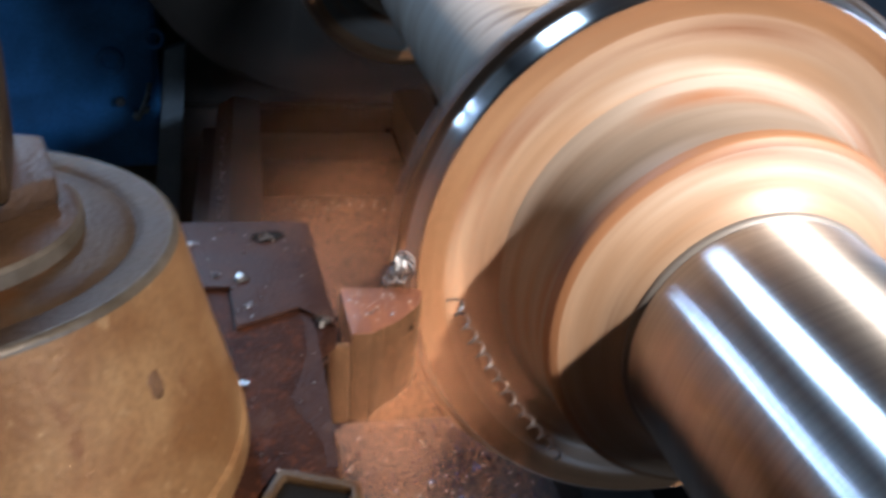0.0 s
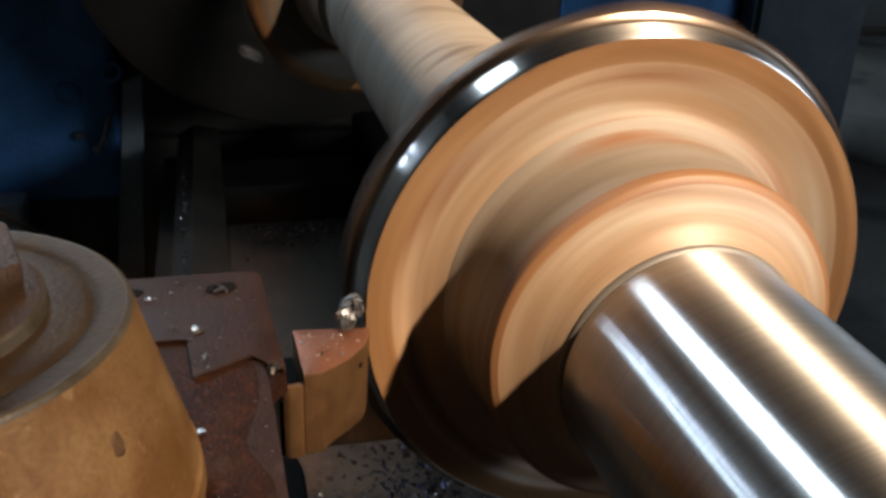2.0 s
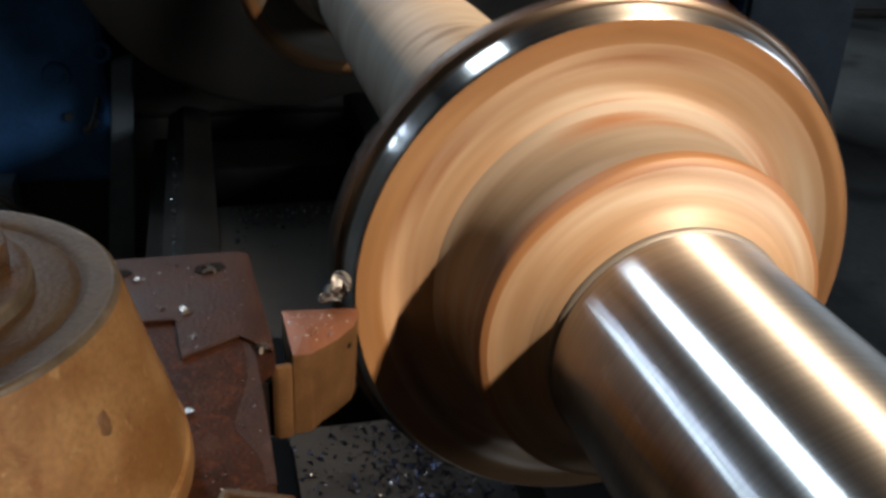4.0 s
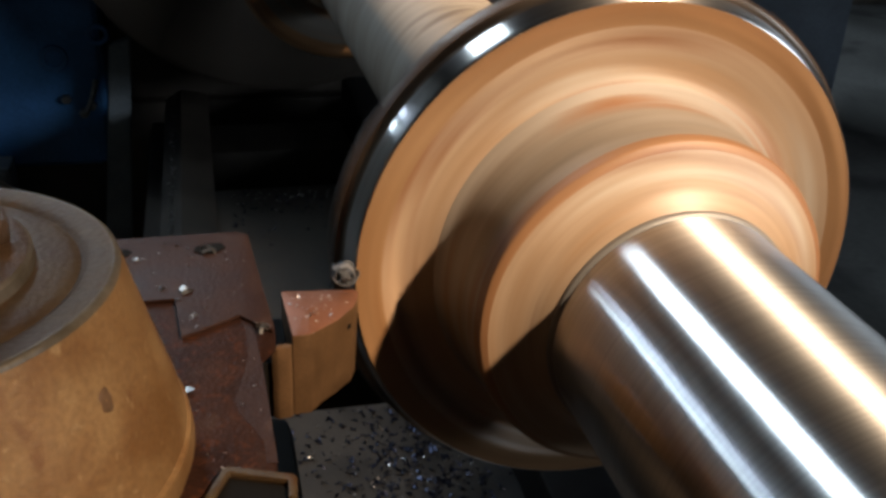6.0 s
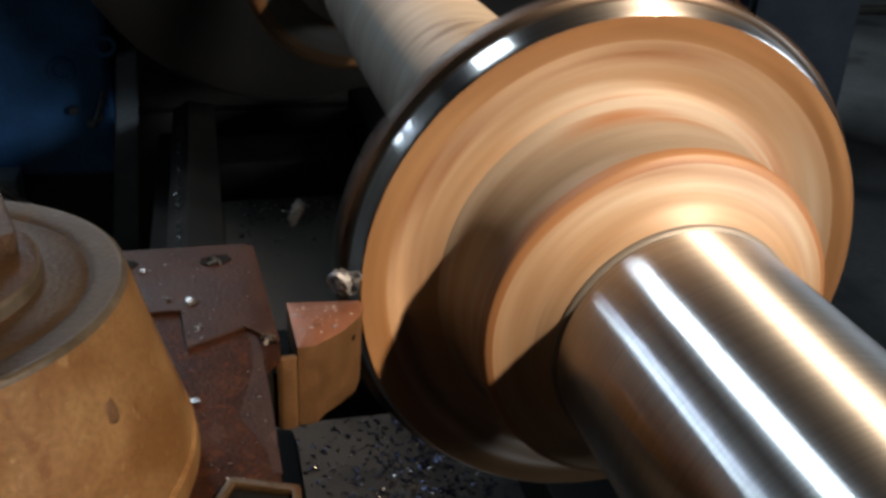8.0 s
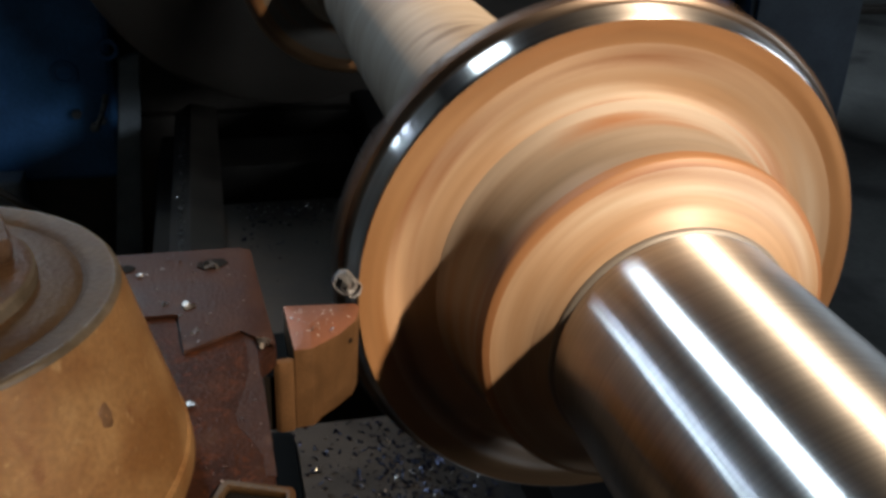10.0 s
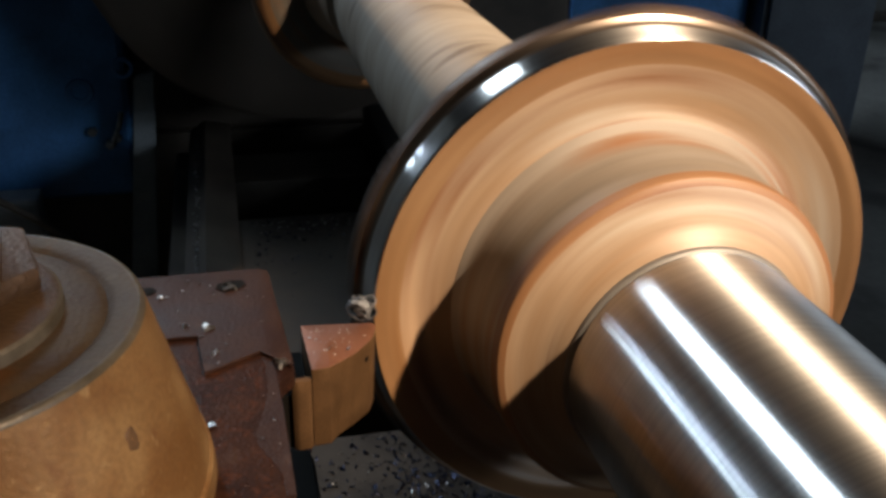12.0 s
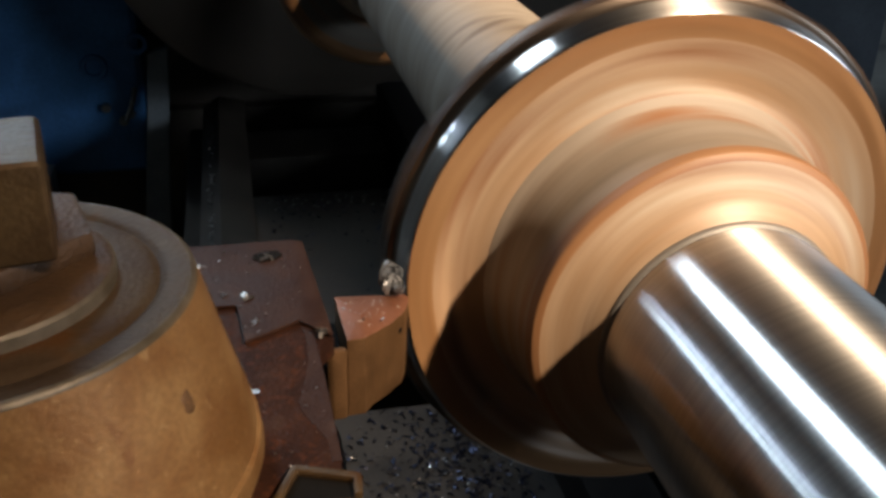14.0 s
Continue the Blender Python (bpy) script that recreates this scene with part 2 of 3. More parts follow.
# ---- building helpers ----
def mesh_of(name, bm, material, smooth=None):
    bmesh.ops.recalc_face_normals(bm, faces=bm.faces)
    me = bpy.data.meshes.new(name)
    bm.to_mesh(me)
    bm.free()
    me.materials.append(material)
    if smooth is not None:
        me.polygons.foreach_set("use_smooth", [True] * len(me.polygons))
        me.set_sharp_from_angle(angle=radians(smooth))
    return me


def part(name, bm, material, parent, label="", smooth=35):
    ob = new(name, mesh_of(name, bm, material, smooth))
    if parent:
        ob.parent = parent
    if label:
        ob["label"] = label
    return ob


def box(x0, x1, y0, y1, z0, z1, bevel=0.0, segments=2, bm=None):
    bm = bm or bmesh.new()
    r = bmesh.ops.create_cube(bm, size=1)
    vs = r["verts"]
    for v in vs:
        v.co = Vector(((x0 + x1) / 2 + v.co.x * (x1 - x0), (y0 + y1) / 2 + v.co.y * (y1 - y0), (z0 + z1) / 2 + v.co.z * (z1 - z0)))
    if bevel:
        es = list({e for v in vs for e in v.link_edges})
        bmesh.ops.bevel(bm, geom=es, offset=bevel, segments=segments, affect="EDGES", profile=0.6)
    return bm


def prism(outline, z0, z1, bevel=0.0, segments=2):
    """A plate of the given outline in x and y, from z0 up to z1."""
    bm = bmesh.new()
    low = [bm.verts.new((x, y, z0)) for x, y in outline]
    top = [bm.verts.new((x, y, z1)) for x, y in outline]
    n = len(outline)
    bm.faces.new(low[::-1])
    bm.faces.new(top)
    for i in range(n):
        bm.faces.new((low[i], low[(i + 1) % n], top[(i + 1) % n], top[i]))
    bmesh.ops.recalc_face_normals(bm, faces=bm.faces)
    if bevel:
        bmesh.ops.bevel(bm, geom=list(bm.edges), offset=bevel, segments=segments, affect="EDGES", profile=0.6)
    return bm


def revolve(profile, steps=96, axis="y", shape=None, close=False):
    """Turns (along, radius) pairs about the axis; shape(along, radius, angle) may move a point to another (along, radius)."""
    bm = bmesh.new()
    rings = []
    for a, r in profile:
        ring = []
        for i in range(steps):
            w = 2 * math.pi * i / steps
            aa, rr = shape(a, r, w) if shape else (a, r)
            p = (rr * math.cos(w), aa, rr * math.sin(w)) if axis == "y" else (rr * math.cos(w), rr * math.sin(w), aa)
            ring.append(bm.verts.new(p))
        rings.append(ring)
    for a, b in zip(rings, rings[1:]):
        for i in range(steps):
            j = (i + 1) % steps
            bm.faces.new((a[i], a[j], b[j], b[i]))
    if close:
        bm.faces.new(rings[0])
        bm.faces.new(rings[-1])
    return bm


def smooth_profile(points, n=5):
    """A Catmull-Rom curve through (along, radius) points."""
    out = []
    p = [points[0], *points, points[-1]]
    for i in range(1, len(p) - 2):
        for k in range(n):
            t = k / n
            q = []
            for d in (0, 1):
                a, b, c, e = p[i - 1][d], p[i][d], p[i + 1][d], p[i + 2][d]
                q.append(0.5 * (2 * b + (c - a) * t + (2 * a - 5 * b + 4 * c - e) * t * t + (3 * b - a - 3 * c + e) * t ** 3))
            out.append(tuple(q))
    return out + [points[-1]]


# ---- hall ----
def hall():
    floor = tagged(part("floor", box(-8, 8, -12, 18, -0.2, 0), CONCRETE, None), "stained grey concrete workshop floor", "floor", kind="structure")
    for name, b in (("wall_west", (-5.7, -5.5, -12, 18, 0, 2.94)), ("wall_west_top", (-5.7, -5.5, -12, 18, 4.0, ROOF)), ("wall_west_rail", (-5.7, -5.5, -12, 18, 3.38, 3.6)),
                    ("wall_west_end", (-5.7, -5.5, -12, 4.4, 2.94, 3.38)), ("wall_west_end_top", (-5.7, -5.5, -12, 4.4, 3.6, 4.0)),
                    ("wall_east", (8, 8.2, -12, 18, 0, 2.5)), ("wall_east_top", (8, 8.2, -12, 18, 4.1, ROOF)), ("wall_east_end", (8, 8.2, -12, -8, 2.5, 4.1)),
                    ("wall_east_far_end", (8, 8.2, -3, 18, 2.5, 4.1)), ("wall_south", (-8, 8, -12.2, -12, 0, ROOF)), ("wall_north", (-8, 8, 18, 18.2, 0, ROOF))):
        tagged(part(name, box(*b), WALLPAINT, None), "plain grey workshop wall", "wall", kind="structure")
    # unseen roof: long ridge light open, and one opening sized to bound the sun
    bm = bmesh.new()
    for b in ((-8.2, -3.3, -12, 18), (-1.7, 3.12, -12, 18), (3.55, 8.2, -12, 18), (3.12, 3.55, -12, -4.85), (3.12, 3.55, -3.42, 18),
              (-3.3, -1.7, -12, 3.75), (-3.3, -1.7, 6.25, 6.95), (-3.3, -1.7, 9.45, 10.15), (-3.3, -1.7, 12.65, 13.35), (-3.3, -1.7, 15.85, 18)):
        box(*b, ROOF, ROOF + 0.15, bm=bm)
    tagged(part("ceiling", bm, ROOFMAT, None), "unseen dark sheet roof, its openings placed to shape the daylight", "ceiling", kind="structure")
    wall = tagged(new("wall_partition"), "low weathered partition wall of horizontal boards", "wall", kind="structure")
    for i in range(12):
        part("board", box(2.9, 7.9, 5.5, 5.53, 0.06 + i * 0.2, 0.25 + i * 0.2, 0.006), SIDING, wall)
    part("sill", box(2.9, 7.9, 5.45, 5.56, 0, 0.05, 0.005), BLACK, wall)


hall()


# ---- the lathe ----
def lathe():
    z = AXIS
    bed = tagged(new("lathe_bed"), "dark oily cast iron lathe bed with worn ways", "lathe bed")
    way = bmesh.new()
    prof = [(-0.262, -0.60), (-0.262, -0.545), (-0.225, -0.522), (-0.165, -0.535), (-0.165, -0.60)]
    a = [way.verts.new((x, -2.2, h + z)) for x, h in prof]
    b = [way.verts.new((x, 1.95, h + z)) for x, h in prof]
    way.faces.new(a), way.faces.new(b[::-1])
    for i in range(5):
        way.faces.new((a[i], b[i], b[(i + 1) % 5], a[(i + 1) % 5]))
    part("way", way, BLACK, bed, smooth=None)
    part("way", box(0.16, 0.24, -2.2, 1.95, -0.6 + z, -0.5 + z, 0.008), SADDLE, bed)
    # right way and side wall: shade put into the colour, darkening the journal's reflection
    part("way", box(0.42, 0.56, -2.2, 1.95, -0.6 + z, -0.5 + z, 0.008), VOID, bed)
    part("side_wall", box(-0.30, -0.17, -2.2, 1.95, 0, -0.6 + z, 0.01), BED, bed)
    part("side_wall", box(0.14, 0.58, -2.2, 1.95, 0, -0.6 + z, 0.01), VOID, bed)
    part("cross_rib", box(-0.17, 0.14, 0.85, 1.375, 0.1, -0.54 + z, 0.012), RIBIRON, bed)
    part("cross_rib", box(-0.17, 0.14, 1.62, 1.8, 0.1, -0.56 + z, 0.012), RIBIRON, bed)
    part("chip_tray", box(-0.17, 0.14, -2.0, 1.95, 0.02, 0.1), BLACK, bed)

    strip = tagged(new("guard_post"), "grey painted flat steel post beside the bed", "post")
    bm = bmesh.new()
    pts = [(-0.374, -0.40), (-0.327, -0.385), (-0.39, -1.15), (-0.463, -1.15)]
    f0 = [bm.verts.new((x, 1.9, h + z)) for x, h in pts]
    f1 = [bm.verts.new((x, 1.93, h + z)) for x, h in pts]
    bm.faces.new(f0), bm.faces.new(f1[::-1])
    for i in range(4):
        bm.faces.new((f0[i], f1[i], f1[(i + 1) % 4], f0[(i + 1) % 4]))
    bmesh.ops.recalc_face_normals(bm, faces=bm.faces)
    bmesh.ops.bevel(bm, geom=list(bm.edges), offset=0.003, segments=2, affect="EDGES")
    part("bar", bm, GREYPAINT, strip)

    head = tagged(new("headstock"), "blue painted cast headstock of a large lathe", "headstock")
    part("gearbox", box(-1.5, -0.40, 2.0, 3.0, -0.727 + z, 0.5 + z, 0.03, 3), BLUE, head)
    part("plinth", box(-1.45, -0.43, 2.05, 3.0, 0, -0.727 + z, 0.01), BLACK, head)
    part("casing", box(-0.40, 0.75, 2.1, 3.0, -0.6 + z, 0.5 + z, 0.03, 3), BLACK, head, "oil-blackened front casing")
    part("foot", box(-0.40, 0.75, 2.1, 3.0, 0, -0.6 + z, 0.01), BLACK, head)
    for x, h, r in ((-0.508, -0.454, 0.032), (-0.405, -0.40, 0.026)):
        bm = revolve([(0.004, r * 0.55), (-0.004, r * 0.6), (-0.004, r * 0.95), (0.0, r), (0.006, r)], 32)
        ob = part("cover_ring", bm, BLUE, head)
        ob.location = (x, 1.998, h + z)
    for x, h in ((-0.491, -0.552), (-0.454, -0.5865), (-0.436, -0.57)):
        bm = revolve([(0.0, 0.012), (-0.012, 0.012), (-0.014, 0.010), (-0.014, 0.0005)], 6)
        ob = part("bolt", bm, CHIP, head, "worn bright bolt head")
        ob.location = (x, 1.998, h + z)

    bm = bmesh.new()
    path = [Vector((-0.452, 1.990, -0.590)), Vector((-0.446, 1.972, -0.575)), Vector((-0.434, 1.966, -0.552)), Vector((-0.424, 1.970, -0.525)), Vector((-0.420, 1.985, -0.505))]
    last = None
    for i, p in enumerate(path):
        d = (path[min(i + 1, 4)] - path[max(i - 1, 0)]).normalized()
        u = d.orthogonal().normalized()
        ring = [bm.verts.new(p + Vector((0, 0, z)) + 0.0065 * (u * math.cos(w * math.pi / 4) + d.cross(u) * math.sin(w * math.pi / 4))) for w in range(8)]
        if last:
            for j in range(8):
                bm.faces.new((last[j], last[(j + 1) % 8], ring[(j + 1) % 8], ring[j]))
        else:
            bm.faces.new(ring[::-1])
        last = ring
    bm.faces.new(last)
    part("pipe_elbow", bm, CHIP, head, "bent bright oil pipe")

    for x0, x1, y, top, mat, lab in ((1.1, 1.86, 3.1, 0.9, BLUE, "blue painted steel machine cabinet"),
                                     (1.87, 2.36, 3.0, 0.8, SLATE, "slate grey painted steel electrical cabinet")):
        c = tagged(new("cabinet"), lab + " standing on the floor", "cabinet")
        part("body", box(x0, x1, y, y + 0.6, 0.06, z + top, 0.008), mat, c)
        part("door", box(x0 + 0.02, x1 - 0.02, y - 0.02, y - 0.002, 0.1, z + top - 0.04, 0.004), mat, c)
        part("plinth", box(x0 + 0.02, x1 - 0.02, y + 0.02, y + 0.58, 0, 0.06), BLACK, c)


lathe()


# ---- the turning workpiece ----
def wobble(k, size):
    """Uneven forging: a few waves round the axis."""
    rnd = random.Random(k)
    waves = [(n, rnd.uniform(0, 6.283), size / n ** 0.7 * rnd.uniform(0.6, 1.2)) for n in (1, 2, 3, 5, 8)]
    return lambda w: sum(s * math.sin(n * w + o) for n, o, s in waves)


def workpiece():
    root = tagged(new("turned_shaft"), "large steel shaft with a rough forged flange and bright turned journal", "workpiece")
    root.location = (0, 0, AXIS)
    e1, e2, e3 = wobble(3, 0.0011), wobble(5, 0.0006), wobble(9, 0.0006)

    part("journal", revolve([(-0.060, 0.0485), (-0.0605, 0.05), (-0.62, 0.05), (-0.622, 0.048), (-0.622, 0.001)], 128), JOURNAL, root,
         "bright freshly turned cylindrical journal")
    # hub: sloping face and rounded edge, uneven
    hub = [(-0.0588, 0.0495), (-0.0580, 0.0514), (-0.0556, 0.0540), (-0.0522, 0.058), (-0.0485, 0.065), (-0.0462, 0.0712), (-0.0450, 0.0733), (-0.0438, 0.0743), (-0.039, 0.0748),
           (-0.022, 0.0755), (-0.010, 0.0768), (-0.003, 0.0790), (0.0014, 0.0822)]

    def hub_shape(a, r, w):
        k = min(max((r - 0.0515) / 0.012, 0), 1) * min(max((0.0815 - r) / 0.004, 0), 1)
        return a + k * e3(w) * 0.7, r + k * e2(w)
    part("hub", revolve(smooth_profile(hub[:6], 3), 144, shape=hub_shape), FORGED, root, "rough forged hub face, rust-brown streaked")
    part("hub_edge", revolve(smooth_profile(hub[5:9], 3), 144, shape=hub_shape), HUBEDGE, root, "rust-orange rounded hub edge")
    part("hub_side", revolve(smooth_profile(hub[8:], 3), 144, shape=hub_shape), HUBSIDE, root, "grey-brown scaled side of the hub")
    web = [(0.0014, 0.0822), (0.0024, 0.0850), (0.0028, 0.0885), (0.0027, 0.0920), (0.0023, 0.0955), (0.0019, 0.0985), (0.0015, 0.1010), (0.0011, 0.1035), (0.0008, 0.1060)]

    def web_shape(a, r, w):
        # on one side the forging is hollow behind the ring, with a steep outer wall
        k = min(max((0.1125 - r) / 0.01, 0), 1) * min(max((r - 0.0835) / 0.005, 0), 1)
        hollow = max(0.0, 0.35 + 0.65 * math.cos(w - radians(250))) ** 1.2
        deep = math.exp(-((r - 0.0985) / (0.0085 if r < 0.0985 else 0.0042)) ** 2) if r < 0.1065 else 0.0
        return a + k * e1(w) * 0.9 + 0.0072 * hollow * deep, r + k * (e1(w + 1.0) * 1.2 - 0.0012 * hollow)
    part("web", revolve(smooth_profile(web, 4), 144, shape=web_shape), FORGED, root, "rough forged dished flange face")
    part("face_ring", revolve(smooth_profile([(0.0008, 0.1060), (0.0004, 0.1085), (0.0, 0.1115), (0.0, 0.1157)], 4), 144, shape=web_shape), RINGFACE, root,
         "orange-brown flat ring of the flange face")
    # a small turned round at the edge, then the turned band behind it
    rim = [(0.0, 0.1157), (0.0001, 0.1160), (0.0003, 0.1163), (0.0009, 0.1167), (0.0020, 0.11715), (0.0045, 0.1179), (0.0075, 0.11875), (0.0105, 0.1195)]
    part("rim", revolve(smooth_profile(rim, 5), 160), RIM, root, "mirror-bright turned rounded rim")
    part("turned_band", revolve(smooth_profile([(0.0105, 0.1195), (0.0120, 0.1203), (0.0131, 0.1214), (0.0140, 0.1228)], 4), 160), BAND, root, "brownish turned band behind the rim")
    back = [(0.0140, 0.1228), (0.0165, 0.1240), (0.021, 0.1244), (0.026, 0.1226), (0.031, 0.1190), (0.035, 0.113), (0.037, 0.10), (0.040, 0.08), (0.048, 0.064), (0.07, 0.0565)]
    lumps = lambda w: e1(w) * 0.7 + 0.0013 * math.sin(9 * w + 1) + 0.0009 * math.sin(14 * w) + 0.0006 * math.sin(23 * w + 2)
    part("flange_back", revolve(smooth_profile(back, 3), 192, shape=lambda a, r, w: (a, r + (lumps(w) * min((a - 0.014) / 0.004, 1)))), SCALE, root,
         "unfinished dark scaled back of the flange")
    part("fillet_ring", revolve(smooth_profile([(-0.0604, 0.0499), (-0.0600, 0.0506), (-0.0592, 0.0513), (-0.0583, 0.0516), (-0.0570, 0.0514)], 3), 128), FILLET, root,
         "bright turned fillet ring")
    shaft = [(0.068, 0.0565), (0.09, 0.0548), (0.3, 0.0548), (0.55, 0.0548), (0.62, 0.0548), (0.625, 0.051), (0.68, 0.051), (0.685, 0.058), (0.74, 0.06), (0.8, 0.075)]
    part("rear_shaft", revolve(shaft, 96, shape=lambda a, r, w: (a, r + e2(w) * 0.5)), SHAFTRAW, root, "rough beige shaft with scale streaks")
    part("rear_flange_face", revolve(smooth_profile([(0.80, 0.07), (0.797, 0.09), (0.796, 0.105), (0.7975, 0.114)], 3), 96, shape=lambda a, r, w: (a, r + e1(w))), REARFACE, root,
         "rough grey rear flange face")
    rear = [(0.7975, 0.114), (0.799, 0.122), (0.803, 0.130), (0.812, 0.135), (0.86, 0.135), (0.87, 0.13), (0.875, 0.06), (1.8, 0.058)]
    part("rear_flange_edge", revolve(rear, 96, shape=lambda a, r, w: (a, r + e1(w))), RINGFACE, root, "rusty orange edge of the rear flange")
    return root


WORK = workpiece()


def chuck():
    root = tagged(new("chuck"), "large dark oily lathe chuck with jaws", "chuck")
    root.location = (0, 0, AXIS)
    part("body", revolve([(1.72, 0.05), (1.72, 0.44), (1.735, 0.462), (1.95, 0.465), (1.99, 0.45), (1.99, 0.05)], 96), BLACK, root)
    for i in range(4):
        j = part("jaw", box(-0.05, 0.05, 1.60, 1.72, 0.14, 0.42, 0.008), BLACK, root)
        j.rotation_euler = (0, radians(90 * i + 20), 0)
    return root


CHUCK = chuck()


# ---- carriage ----
FEED = 0.00064       # metres a second along the bed
CARRIED = []


def on_carriage(ob):
    CARRIED.append(ob)
    return ob


def saddle():
    root = on_carriage(tagged(new("saddle"), "greasy grey cast iron carriage saddle strewn with chips", "carriage"))
    root.location = (0, 0, AXIS)
    part("wing", box(-0.42, 0.09, -0.5, 0.46, -0.47, -0.40, 0.006), SADDLE, root)
    # slides out of sight, their colour blackened so the journal mirrors shade
    part("cross_slide", box(-0.42, -0.135, -0.42, 0.12, -0.398, -0.15, 0.01), VOID, root, "cross slide, coloured black to stand in for shade")
    part("top_slide", box(-0.40, -0.17, -0.36, 0.06, -0.15, -0.0765, 0.008), VOID, root, "top slide, coloured black to stand in for shade")
    return root


saddle()


def toolholder():
    root = on_carriage(tagged(new("tool_holder"), "rust-brown oily steel lathe tool holder block", "tool holder"))
    root.location = (0, 0, AXIS)
    part("top_jaw", prism([(-0.31, -0.004), (-0.1588, -0.0035), (-0.1545, -0.079), (-0.1602, -0.0865), (-0.1585, -0.30), (-0.31, -0.30)], 0.0205, 0.0275, 0.0015), HOLDER, root)
    # added black block: the shade below the overhanging jaw
    part("jaw_shade", prism([(-0.31, -0.006), (-0.1685, -0.006), (-0.1675, -0.298), (-0.31, -0.298)], 0.002, 0.0204), VOID, root, "black block standing in for the shade under the jaw")
    part("spine", box(-0.31, -0.20, -0.296, -0.008, -0.04, 0.0018, 0.001), HOLDER, root)
    part("lower_jaw", prism([(-0.31, -0.004), (-0.170, -0.004), (-0.168, -0.30), (-0.31, -0.30)], -0.076, -0.04, 0.002), BLACK, root)
    cover = part("cover_plate", prism([(-0.30, -0.0045), (-0.163, -0.004), (-0.1592, -0.007), (-0.1548, -0.0775), (-0.1555, -0.079), (-0.1655, -0.0676), (-0.184, -0.0783),
                               (-0.1862, -0.0534), (-0.30, -0.0505)], 0.0278, 0.0292, 0.0005), PLATE, root, "dusty worn cover plate with a notched edge")
    part("worn_strip", prism([(-0.1648, -0.0690), (-0.1616, -0.0695), (-0.1606, -0.0870), (-0.1600, -0.101), (-0.1594, -0.1435), (-0.1620, -0.1430), (-0.1626, -0.133),
                              (-0.1655, -0.126), (-0.1684, -0.119), (-0.1692, -0.113), (-0.1664, -0.102), (-0.1642, -0.091), (-0.1640, -0.075)], 0.0272, 0.02768), PLATE, root, "dusty bare strip along the jaw")
    # slotted holes with a screw, their inner shade laid on as black plates
    slot = prism([(-0.1795, -0.0195), (-0.1765, -0.022), (-0.171, -0.0212), (-0.1678, -0.0175), (-0.1695, -0.0138), (-0.175, -0.0136), (-0.179, -0.016)], 0.0286, 0.0296)
    part("slot", slot, VOID, cover, "dark slotted screw hole")
    slot = prism([(-0.2095, -0.0175), (-0.2070, -0.0205), (-0.2030, -0.0195), (-0.2015, -0.0165), (-0.2035, -0.0140), (-0.2075, -0.0142)], 0.0286, 0.0296)
    part("slot", slot, VOID, cover, "dark slotted screw hole")
    # open clamp box at the near end
    strip = [(-0.1885, -0.1780), (-0.1738, -0.1462), (-0.1725, -0.1452), (-0.1560, -0.1515), (-0.1553, -0.1530), (-0.1560, -0.1600), (-0.1582, -0.1600), (-0.1577, -0.1536),
             (-0.1722, -0.1480), (-0.1868, -0.1785)]
    part("clamp", prism(strip, 0.0277, 0.0302, 0.0006), STUD, root, "bent clamp strip, its edge worn bright")
    # shade inside the clamp, as a black plate on the jaw
    part("pocket", prism([(-0.1860, -0.1780), (-0.1722, -0.1484), (-0.1580, -0.1540), (-0.1590, -0.1780)], 0.0277, 0.0284), VOID, root, "black pocket floor standing in for the shaded recess")
    part("wedge", prism([(-0.1800, -0.1850), (-0.1742, -0.1600), (-0.1592, -0.1612), (-0.1600, -0.1850)], 0.0286, 0.0298, 0.0004), TOOLSIDE, root, "bronzed wedge in the clamp")
    return root


toolholder()


